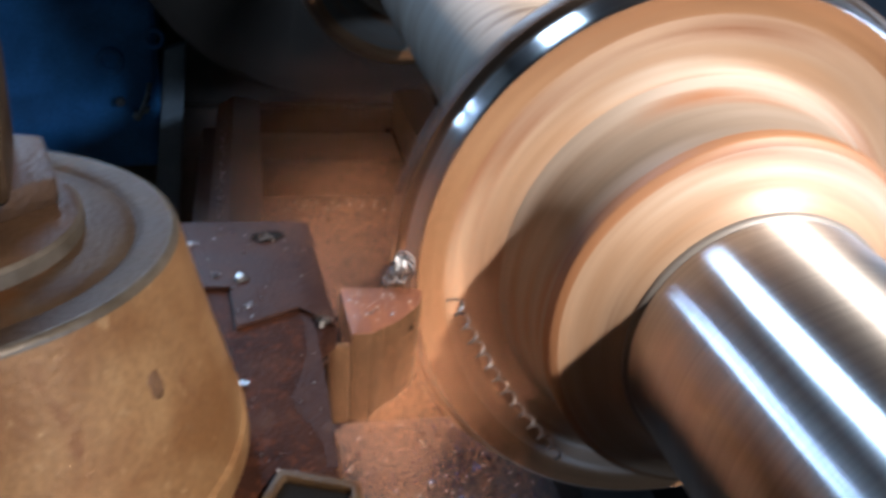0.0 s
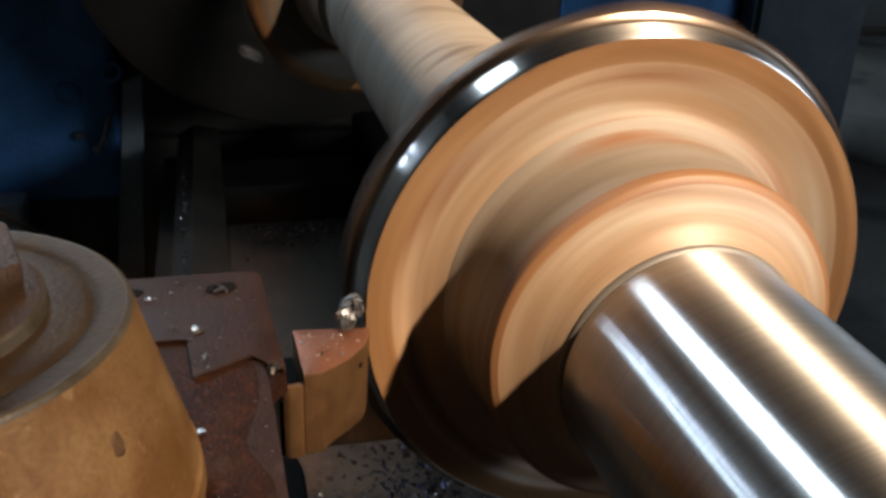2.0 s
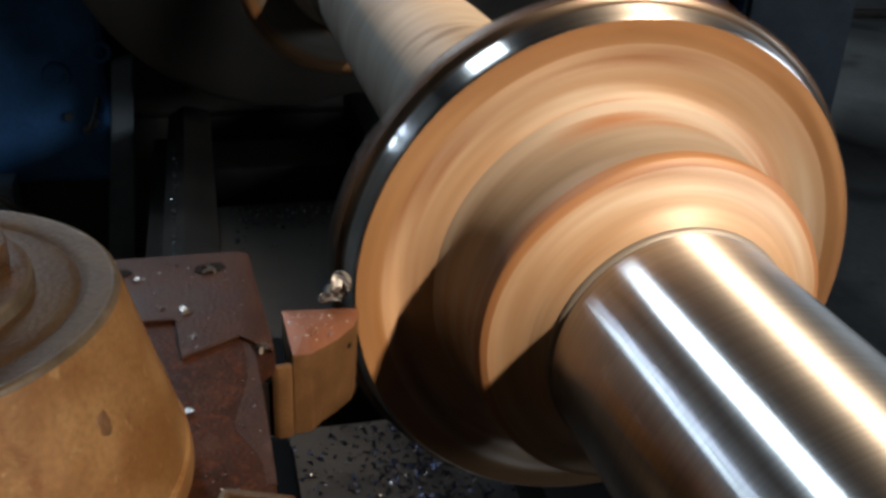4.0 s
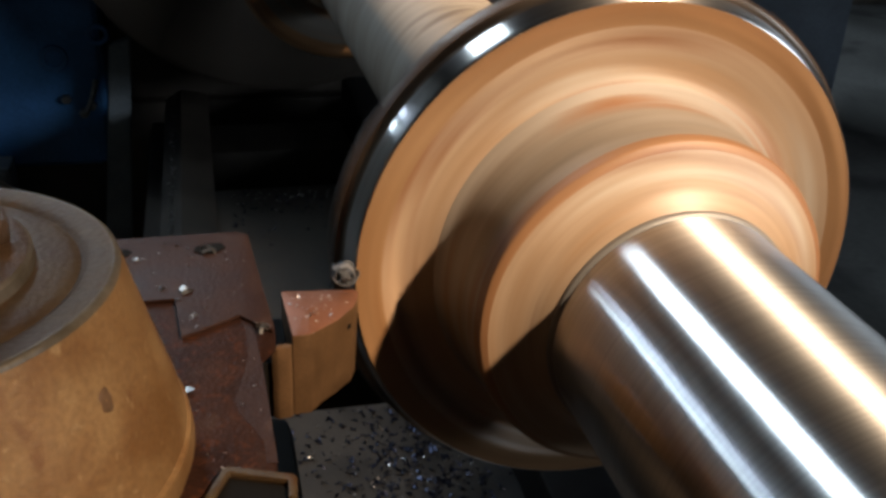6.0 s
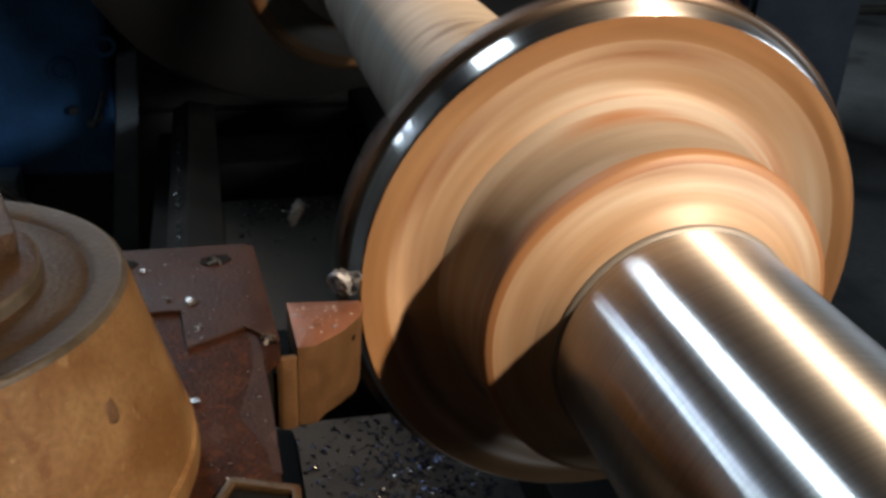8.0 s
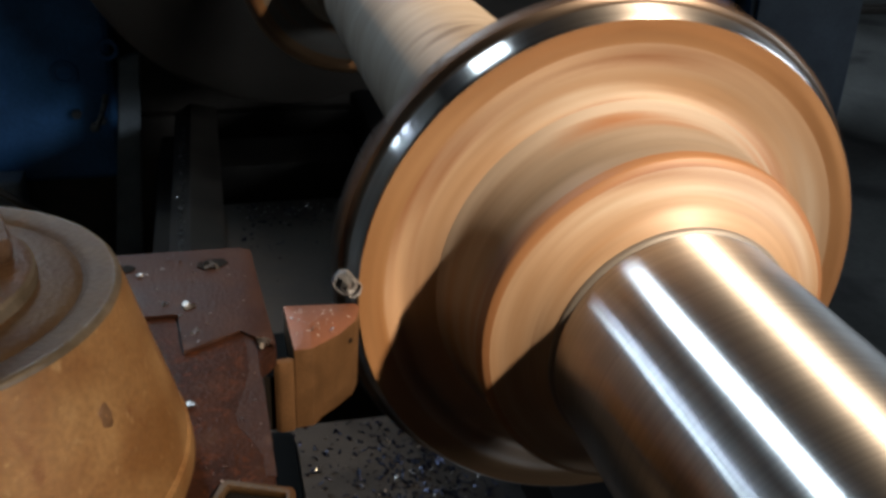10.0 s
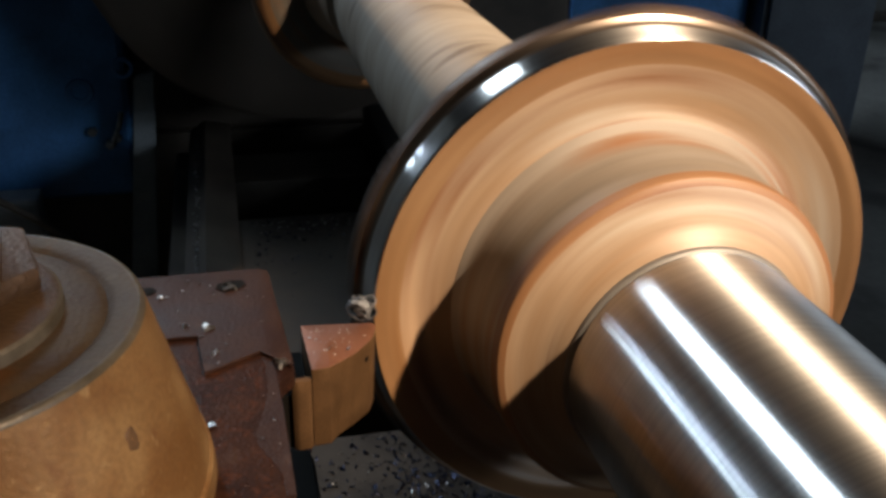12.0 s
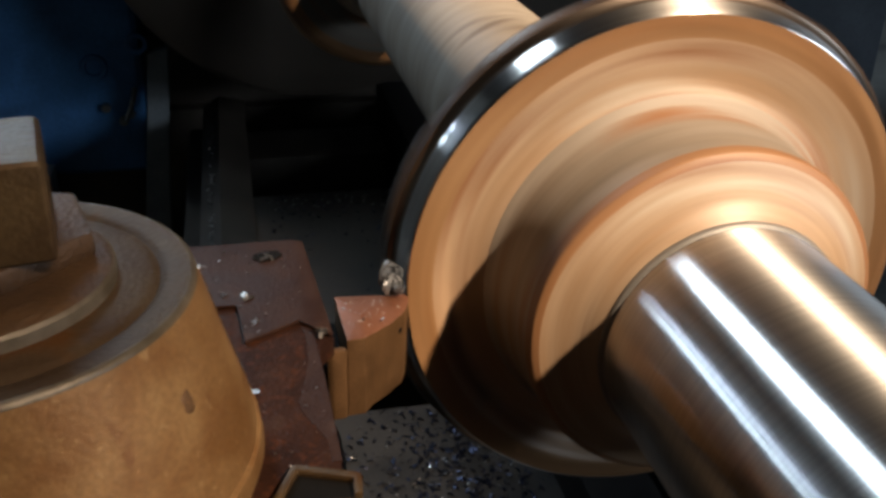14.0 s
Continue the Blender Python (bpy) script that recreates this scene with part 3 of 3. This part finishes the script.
def tool():
    root = on_carriage(tagged(new("turning_tool"), "copper-coloured turning tool with bronzed sides, cutting the rim", "cutting tool"))
    root.location = (0, 0, AXIS)
    bm = bmesh.new()
    # plan: back left, tip, nose, front corner, left
    plan = [(-0.1474, -0.0078), (-0.1185, -0.0105), (-0.1168, -0.0125), (-0.1178, -0.0170), (-0.1200, -0.0225), (-0.1275, -0.0305), (-0.1340, -0.0360), (-0.1392, -0.0415),
            (-0.1462, -0.0422)]
    topz = [0.0032, 0.0032, 0.003, 0.0028, 0.0022, 0.0014, 0.0018, 0.0030, 0.0030]
    low = [bm.verts.new((x - (0.0012 if 1 <= i <= 6 else 0), y + (0.001 if i > 2 else 0), -0.0335)) for i, (x, y) in enumerate(plan)]
    top = [bm.verts.new((x, y, h)) for (x, y), h in zip(plan, topz)]
    mid = bm.verts.new((-0.138, -0.022, 0.0032))
    n = len(plan)
    bm.faces.new(low[::-1])
    for i in range(n):
        bm.faces.new((low[i], low[(i + 1) % n], top[(i + 1) % n], top[i]))
        bm.faces.new((top[i], top[(i + 1) % n], mid))
    bmesh.ops.recalc_face_normals(bm, faces=bm.faces)
    bmesh.ops.bevel(bm, geom=list(bm.edges), offset=0.0005, segments=2, affect="EDGES", profile=0.6)
    head = part("head", bm, TOOLSIDE, root, smooth=20)
    head.data.materials.append(COPPER)
    for f in head.data.polygons:
        if f.normal.z > 0.6:
            f.material_index = 1
    # shank coloured black for the shadow that lies on its top
    part("shank", box(-0.199, -0.1476, -0.0405, -0.0085, -0.0335, -0.009), VOID, root, "shank clamped in the holder, the shade on it put into its colour")
    part("lip", prism([(-0.1540, -0.0405), (-0.1466, -0.0395), (-0.1464, -0.0420), (-0.1475, -0.0432), (-0.1520, -0.0436), (-0.1540, -0.0425)], -0.0330, -0.0012, 0.0006), TOOLSIDE, root,
         "low lip beside the head").data.materials.append(COPPER)
    # black disc for the shade inside the hole
    part("coolant_hole", revolve([(-0.0004, 0.0013), (-0.0006, 0.0001)], 12), VOID, head, "small dark hole").matrix_basis = pose(-0.1227, -0.0246, -0.0055, 0, 0, 47)
    return root


tool()


def nut():
    root = on_carriage(tagged(new("clamping_nut"), "large brassy conical clamping nut with a dull steel top", "nut"))
    root.location = (-0.2473, -0.1362, AXIS)
    side = [(0.0305, 0.050), (0.0305, 0.066), (0.034, 0.0672), (0.039, 0.0665), (0.040, 0.0655), (0.046, 0.0645), (0.060, 0.0605), (0.075, 0.0565), (0.0853, 0.0538)]
    cone = part("cone", revolve(side, 96, axis="z"), NUT, root)
    part("edge", revolve([(0.0852, 0.0538), (0.0859, 0.0536), (0.0865, 0.0531), (0.0868, 0.0524), (0.0868, 0.0520)], 96, axis="z"), EDGE, root, "edge worn bright")
    top = [(0.0868, 0.0522), (0.0868, 0.0470), (0.0860, 0.0455), (0.0855, 0.0448), (0.0862, 0.0436), (0.0866, 0.0425), (0.0872, 0.033), (0.0872, 0.01)]
    part("top_face", revolve(top, 96, axis="z"), NUTTOP, root, "dull grey-brown worn top")
    part("washer", revolve([(0.0868, 0.0350), (0.0900, 0.0348), (0.0908, 0.0340)], 72, axis="z"), EDGE, root, "worn steel washer")
    part("collar", revolve([(0.0908, 0.0340), (0.0916, 0.0320), (0.0920, 0.0250), (0.0922, 0.012)], 60, axis="z",
                           shape=lambda a, r, w: (a + 0.0003 * math.sin(5 * w) * (r < 0.033), r)), RUSTY, root, "greasy rusty collar")
    ring = [(0.0045 + 0.0265 * math.cos(radians(46 + 60 * k)), 0.010 + 0.0265 * math.sin(radians(46 + 60 * k))) for k in range(6)]
    part("hexagon", prism(ring, 0.0915, 0.0980, 0.0015), RUSTY, root, "rusty hexagon")
    st = part("stud", box(-0.019, 0.019, -0.017, 0.017, 0.0975, 0.1225, 0.0025, 3), STUD, root, "square brown stud end")
    st.location = (0.0030, 0.0017, 0)
    st.rotation_euler = (0, 0, radians(10))
    dent = part("stain", revolve([(0.0, 0.0026), (0.0002, 0.0023), (0.0002, 0.001), (0.0002, 0.0002)], 24, axis="z",
                                 shape=lambda a, r, w: (a, r * (1 + 0.25 * math.cos(2 * w) + 0.08 * math.sin(5 * w)))), STAIN, cone, "dark oval stain")
    dent.matrix_basis = pose(0.0503, -0.0293, 0.068, 0, 75, -31)
    return root


nut()


# ---- cable and small fittings on the headstock ----
def cable():
    root = tagged(new("cable"), "black rubber cable hanging beside the headstock", "cable")
    cu = bpy.data.curves.new("cable", "CURVE")
    cu.dimensions, cu.bevel_depth, cu.bevel_resolution = "3D", 0.009, 3
    sp = cu.splines.new("NURBS")
    pts = [(-1.1, 1.85, 0.98), (-0.85, 1.8, 0.62), (-0.657, 1.75, 0.52), (-0.595, 1.75, 0.475), (-0.53, 1.75, 0.415), (-0.42, 1.76, 0.2), (-0.41, 1.78, 0.01)]
    sp.points.add(len(pts) - 1)
    for p, q in zip(sp.points, pts):
        p.co = (*q, 1)
    sp.use_endpoint_u, sp.order_u = True, 3
    cu.materials.append(BLACK)
    dg = bpy.context.evaluated_depsgraph_get()
    tmp = new("cord", cu)
    dg.update()
    me = bpy.data.meshes.new_from_object(tmp.evaluated_get(dg))
    bpy.data.objects.remove(tmp)
    ob = new("cord", me)
    ob.parent = root
    b = tagged(new("junction_box"), "small pale metal box behind the cable", "box")
    part("body", box(-0.80, -0.625, 1.90, 1.98, 0.0, 0.468, 0.006), GREYPAINT, b)
    part("lid", box(-0.795, -0.63, 1.893, 1.8995, 0.02, 0.46, 0.003), GREYPAINT, b)


cable()


# ---- chips ----
def ribbon(bm, turns, radius, width, pitch, seed, taper=0.3, axis_bend=0.0, thick=0.0003):
    """A curled ribbon of steel, with thickness, added to bm."""
    rnd = random.Random(seed)
    n = int(turns * 12)
    last = None
    for i in range(n + 1):
        w = 2 * math.pi * i / 12
        k = i / n
        r = radius * (1 - taper * k) * (1 + 0.15 * math.sin(2.3 * w + seed))
        c = Vector((axis_bend * k * k + r * math.cos(w), r * math.sin(w), pitch * w / 6.283))
        out = Vector((math.cos(w), math.sin(w), 0))
        up = Vector((0, 0, width * (0.8 + 0.4 * rnd.random()))) + out * width * 0.3
        ring = [bm.verts.new(c), bm.verts.new(c + up), bm.verts.new(c + up + out * thick), bm.verts.new(c + out * thick)]
        if last:
            for j in range(4):
                bm.faces.new((last[j], last[(j + 1) % 4], ring[(j + 1) % 4], ring[j]))
        else:
            bm.faces.new(ring[::-1])
        last = ring
    bm.faces.new(last)
    return bm


def flake(bm, place, size, rnd):
    """One small bent sliver with thickness."""
    m = Matrix.Translation(place) @ Euler((rnd.uniform(-0.6, 0.6), rnd.uniform(-0.6, 0.6), rnd.uniform(0, 6.28))).to_matrix().to_4x4()
    ln, wd, th = size * rnd.uniform(0.7, 1.5), size * rnd.uniform(0.3, 0.6), size * 0.12
    rows = []
    for i in range(3):
        u = i / 2 - 0.5
        h = size * rnd.uniform(0.1, 0.35) * (1 - 4 * u * u)
        rows.append([bm.verts.new(m @ Vector((u * ln, sgn * wd / 2 * (1 - 0.5 * abs(u)), h + th * k))) for sgn, k in ((-1, 0), (1, 0), (1, 1), (-1, 1))])
    for a, b in zip(rows, rows[1:]):
        for j in range(4):
            bm.faces.new((a[j], a[(j + 1) % 4], b[(j + 1) % 4], b[j]))
    bm.faces.new(rows[0][::-1])
    bm.faces.new(rows[-1])


def strewn(name, label, material, count, size, spot, seed, carried=True, parent_z=AXIS):
    """Many chips strewn over a surface, at places from spot(rnd)."""
    rnd = random.Random(seed)
    bm = bmesh.new()
    for _ in range(count):
        flake(bm, spot(rnd), size * rnd.uniform(0.5, 1.5), rnd)
    ob = tagged(part(name, bm, material, None, smooth=None), label, "chips", kind="stuff")
    ob.location = (0, 0, parent_z)
    if carried:
        on_carriage(ob)
    return ob


def saddle_spot(rnd):
    while True:
        x, y = rnd.uniform(-0.13, 0.088), rnd.uniform(0.12, 0.455)
        dense = math.exp(-((x - 0.0) / 0.07) ** 2 - ((y - 0.36) / 0.09) ** 2)
        if rnd.random() < 0.15 + dense:
            return (x, y, -0.3995)


strewn("dark_chips", "blue-black tempered steel chips strewn on the saddle", BLUECHIP, 900, 0.0042, saddle_spot, 4)
strewn("bright_chips", "bright steel slivers strewn on the saddle", CHIP, 110, 0.003, saddle_spot, 5)
strewn("plate_specks", "tiny bright steel specks on the tool holder", CHIP, 26, 0.001,
       lambda r: (r.uniform(-0.20, -0.16), r.uniform(-0.075, -0.01), 0.0293), 6)
strewn("jaw_specks", "tiny bright steel specks on the oily holder jaw", CHIP, 18, 0.0008,
       lambda r: (r.uniform(-0.185, -0.162), r.uniform(-0.145, -0.09), 0.0276), 7)
strewn("tool_specks", "tiny bright steel specks on the tool", CHIP, 16, 0.0013,
       lambda r: (r.uniform(-0.145, -0.128), r.uniform(-0.03, -0.012), 0.0032), 8)
strewn("way_chips", "bright steel chips lying along the bed way", CHIP, 90, 0.006,
       lambda r: (-0.242 + r.gauss(0, 0.004), r.choice((1.25, 1.45, 1.62)) + r.gauss(0, 0.1), -0.530), 9, carried=False)
strewn("rib_chips", "steel chips lying on the cross rib", CHIP, 60, 0.005,
       lambda r: (r.uniform(-0.14, 0.12), 1.345 - abs(r.gauss(0, 0.03)), -0.5395), 10, carried=False)
strewn("rib_dark_chips", "dark steel chips lying on the cross rib", BLUECHIP, 200, 0.005,
       lambda r: (r.uniform(-0.14, 0.12), 1.36 - abs(r.gauss(0, 0.12)), -0.5395), 11, carried=False)


def lone_chips():
    rnd = random.Random(12)
    for x, y, h, size in ((-0.183, -0.0489, 0.0293, 0.0046), (-0.1798, -0.0664, 0.0293, 0.0028), (-0.182, -0.107, 0.0276, 0.0045), (-0.1742, -0.0206, 0.0296, 0.005),
                          (-0.1585, -0.0775, 0.0293, 0.0045), (-0.1835, -0.141, 0.0276, 0.004), (-0.1998, -0.0235, 0.0293, 0.003), (-0.1905, -0.0464, 0.0293, 0.0022)):
        bm = bmesh.new()
        for _ in range(3):
            flake(bm, (rnd.uniform(-0.3, 0.3) * size, rnd.uniform(-0.3, 0.3) * size, 0.0002), size * rnd.uniform(0.6, 0.9), rnd)
        ob = on_carriage(tagged(part("metal_chip", bm, CHIP, None, smooth=None), "bright curled steel chip lying on the tool holder", "chip", "chips on the tool holder"))
        ob.location = (x, y, h + AXIS)


lone_chips()

TIP = Vector((-0.1225, -0.007, 0.0070))


def fresh_chip():
    bm = bmesh.new()
    for k in range(5):
        sub = ribbon(bmesh.new(), 1.6 + 0.3 * k, 0.0027 + 0.0005 * k, 0.0016, 0.0014, 20 + k)
        m = Euler((1.2 * k, 0.8 * k, 2.1 * k)).to_matrix().to_4x4()
        m.translation = Vector((-0.005 + 0.0024 * k, 0.0022 * math.sin(2 * k), 0.0010 * k))
        me = bpy.data.meshes.new("tmp")
        sub.to_mesh(me)
        sub.free()
        me.transform(m)
        bm.from_mesh(me)
        bpy.data.meshes.remove(me)
    ob = part("fresh_chip", bm, FRESHCHIP, None)
    tagged(ob, "silvery tangle of fresh chip curling off the tool tip", "chip")
    ob.location = TIP + Vector((0, 0, AXIS))
    return ob


FRESH = fresh_chip()


# chips thrown off: when and where each is in flight, and how long after the cut
FLIGHTS = ((0.2, (-0.108, -0.03, -0.048), 0.12), (0.3, (-0.080, -0.09, 0.034), 0.16), (0.3, (-0.114, -0.07, 0.018), 0.13), (0.5, (-0.100, -0.02, 0.045), 0.15),
           (0.7, (-0.083, -0.05, 0.041), 0.15), (0.9, (-0.150, 0.10, 0.052), 0.16), (0.9, (-0.129, 0.05, 0.022), 0.14), (1.1, (-0.138, 0.10, 0.035), 0.17),
           (1.5, (-0.167, 0.12, 0.062), 0.2), (1.6, (-0.222, 0.20, 0.035), 0.22), (1.6, (-0.144, 0.15, 0.031), 0.2), (2.1, (-0.177, 0.15, 0.055), 0.22),
           (5.3, (-0.1195, -0.03, -0.032), 0.12), (9.3, (-0.15, 0.12, 0.03), 0.2),
           (8.0, (-0.1397, 0.0500, 0.0163), 0.14), (11.1, (-0.1302, 0.0000, 0.0230), 0.05), (13.0, (-0.1242, 0.1000, 0.0481), 0.2))


def thrown_chips():
    made = []
    for k, flight in enumerate(FLIGHTS):
        bm = ribbon(bmesh.new(), 1.5 + (k % 3) * 0.8, 0.0010 + 0.0003 * (k % 4), 0.0011, 0.0014, 40 + k)
        ob = tagged(part("flying_chip", bm, CHIP, None), "bright curled steel chip thrown off the cut", "chip", "chips thrown off the cut")
        made.append((ob, flight))
    return made


THROWN = thrown_chips()


def chip_string():
    bm = ribbon(bmesh.new(), 13, 0.0017, 0.0009, 0.0062, 77, taper=0.2, axis_bend=-0.012, thick=0.0004)
    return tagged(part("chip_string", bm, CHIP, None), "long bright helical steel chip hanging before the flange", "chip")


STRING = chip_string()


def dust():
    """Rust-brown dust torn off the forging: specks by the thousand."""
    made = []
    for k in range(4):
        rnd = random.Random(90 + k)
        spread = (0.028, 0.028, 0.028, 0.05)[k]
        verts, faces = [], []
        while len(verts) < 4 * (50000, 14000, 50000, 42000)[k]:
            c = Vector((rnd.gauss(0, spread), rnd.gauss(0, spread), rnd.gauss(0, spread)))
            if noise.noise(c * 28 + Vector((7 * k, 0, 0))) < rnd.uniform(-0.5, 0.5):
                continue
            s = rnd.uniform(0.00007, 0.00014)
            i = len(verts)
            for d in ((1, 1, 1), (-1, -1, 1), (-1, 1, -1), (1, -1, -1)):
                verts.append(c + Vector(d) * s * rnd.uniform(0.5, 1))
            faces += [(i, i + 1, i + 2), (i, i + 3, i + 1), (i, i + 2, i + 3), (i + 1, i + 3, i + 2)]
        me = bpy.data.meshes.new("dust_cloud")
        me.from_pydata(verts, [], faces)
        me.materials.append(DUST)
        made.append(tagged(new("dust_cloud", me), "thin drifting cloud of orange-brown rust dust", "dust", kind="stuff"))
    return made


DUST = shader("rust_dust", (0.80, 0.37, 0.175), 0.9, 0.0, scale=60, amount=0.3, fine=400, bump=0)
CLOUDS = dust()


# ---- motions ----
def motions():
    turn = [(i / 15, pose(0, 0, AXIS, 0, -60.0 * i, 0)) for i in range(211)]
    walk(WORK, turn)
    walk(CHUCK, turn)
    for ob in CARRIED:
        x, y, h = ob.location
        walk(ob, [(t, pose(x, y + FEED * (t - 6.5), h)) for t in range(15)])

    rnd = random.Random(3)
    rows, a = [], 0.0
    for i in range(141):
        t = i / 10
        a += rnd.uniform(10, 60)
        rows.append((t, pose(TIP.x + rnd.gauss(0, 0.0008), TIP.y + FEED * (t - 6.5) + rnd.gauss(0, 0.0005), TIP.z + AXIS + rnd.gauss(0, 0.0008),
                             rnd.uniform(-20, 20), rnd.uniform(-20, 20), a)))
    walk(FRESH, rows)

    for k, (ob, (when, place, after)) in enumerate(THROWN):
        start = Vector((TIP.x, TIP.y + FEED * (when - 6.5), TIP.z))
        fall = Vector((0, 0, -9.81))
        speed = (Vector(place) - start) / after - fall * after / 2
        t0 = max(when - after, 0.0)
        rows = [(0.0, pose(*start[:2], start.z + AXIS))] if t0 > 0.05 else []
        if t0 > 0.3:
            rows.append((t0 - 0.1, pose(*start[:2], start.z + AXIS)))
        step = 0
        while True:
            dt = step / 15 + t0 - (when - after)
            p = start + speed * dt + fall * dt * dt / 2
            floor = -0.395 if p.y < 0.45 else -0.53
            if p.z < floor:
                p.z = floor
                rows.append((t0 + step / 15, pose(*p[:2], p.z + AXIS, 55 * step, 35 * step, 20 * step)))
                rows.append((14.0, rows[-1][1]))
                break
            rows.append((t0 + step / 15, pose(*p[:2], p.z + AXIS, 55 * step, 35 * step, 20 * step)))
            step += 1
        walk(ob, rows)

    lean = pose(0, 0, 0, 0, 155, 0)
    walk(STRING, [(0.0, pose(-0.115, -0.06, 0.024 + AXIS) @ lean), (0.1, pose(-0.116, -0.06, 0.019 + AXIS) @ lean), (0.2, pose(-0.118, -0.05, -0.05 + AXIS) @ lean),
                  (0.3, pose(-0.12, 0.0, -0.19 + AXIS, 30) @ lean), (0.4, pose(-0.122, 0.15, -0.39 + AXIS, 70) @ lean), (14.0, pose(-0.122, 0.15, -0.39 + AXIS, 70) @ lean)])

    drift = (((0.0, -0.128, -0.005, 0.0), (0.5, -0.132, 0.0, -0.005), (0.9, -0.145, -0.01, -0.03), (1.6, -0.15, 0.10, -0.09), (2.6, -0.10, 0.6, -0.7)),
             ((0.0, -0.135, 0.03, 0.01), (0.5, -0.16, 0.02, 0.035), (1.0, -0.175, 0.01, 0.04), (1.7, -0.18, 0.06, 0.01), (2.7, -0.10, 0.62, -0.7)),
             ((0.0, -0.12, -0.03, -0.04), (0.5, -0.132, -0.055, -0.03), (1.0, -0.16, -0.05, -0.01), (1.7, -0.14, 0.10, -0.05), (2.7, -0.05, 0.6, -0.7)),
             ((0.0, -0.08, 0.42, -0.30), (0.5, -0.15, 0.20, -0.03), (1.0, -0.205, 0.0, 0.045), (1.7, -0.195, 0.06, 0.03), (2.7, -0.10, 0.6, -0.7)))
    for k, (ob, path) in enumerate(zip(CLOUDS, drift)):
        rows = []
        for i in range(42):
            t = i / 15
            x, y, h = (float(np.interp(t, [q[0] for q in path], [q[j] for q in path])) for j in (1, 2, 3))
            rows.append((t, pose(x, y, h + AXIS, 40 * k, 62.0 * i * (-1) ** k, 30 * k)))
        walk(ob, rows + [(14.0, rows[-1][1])])


motions()
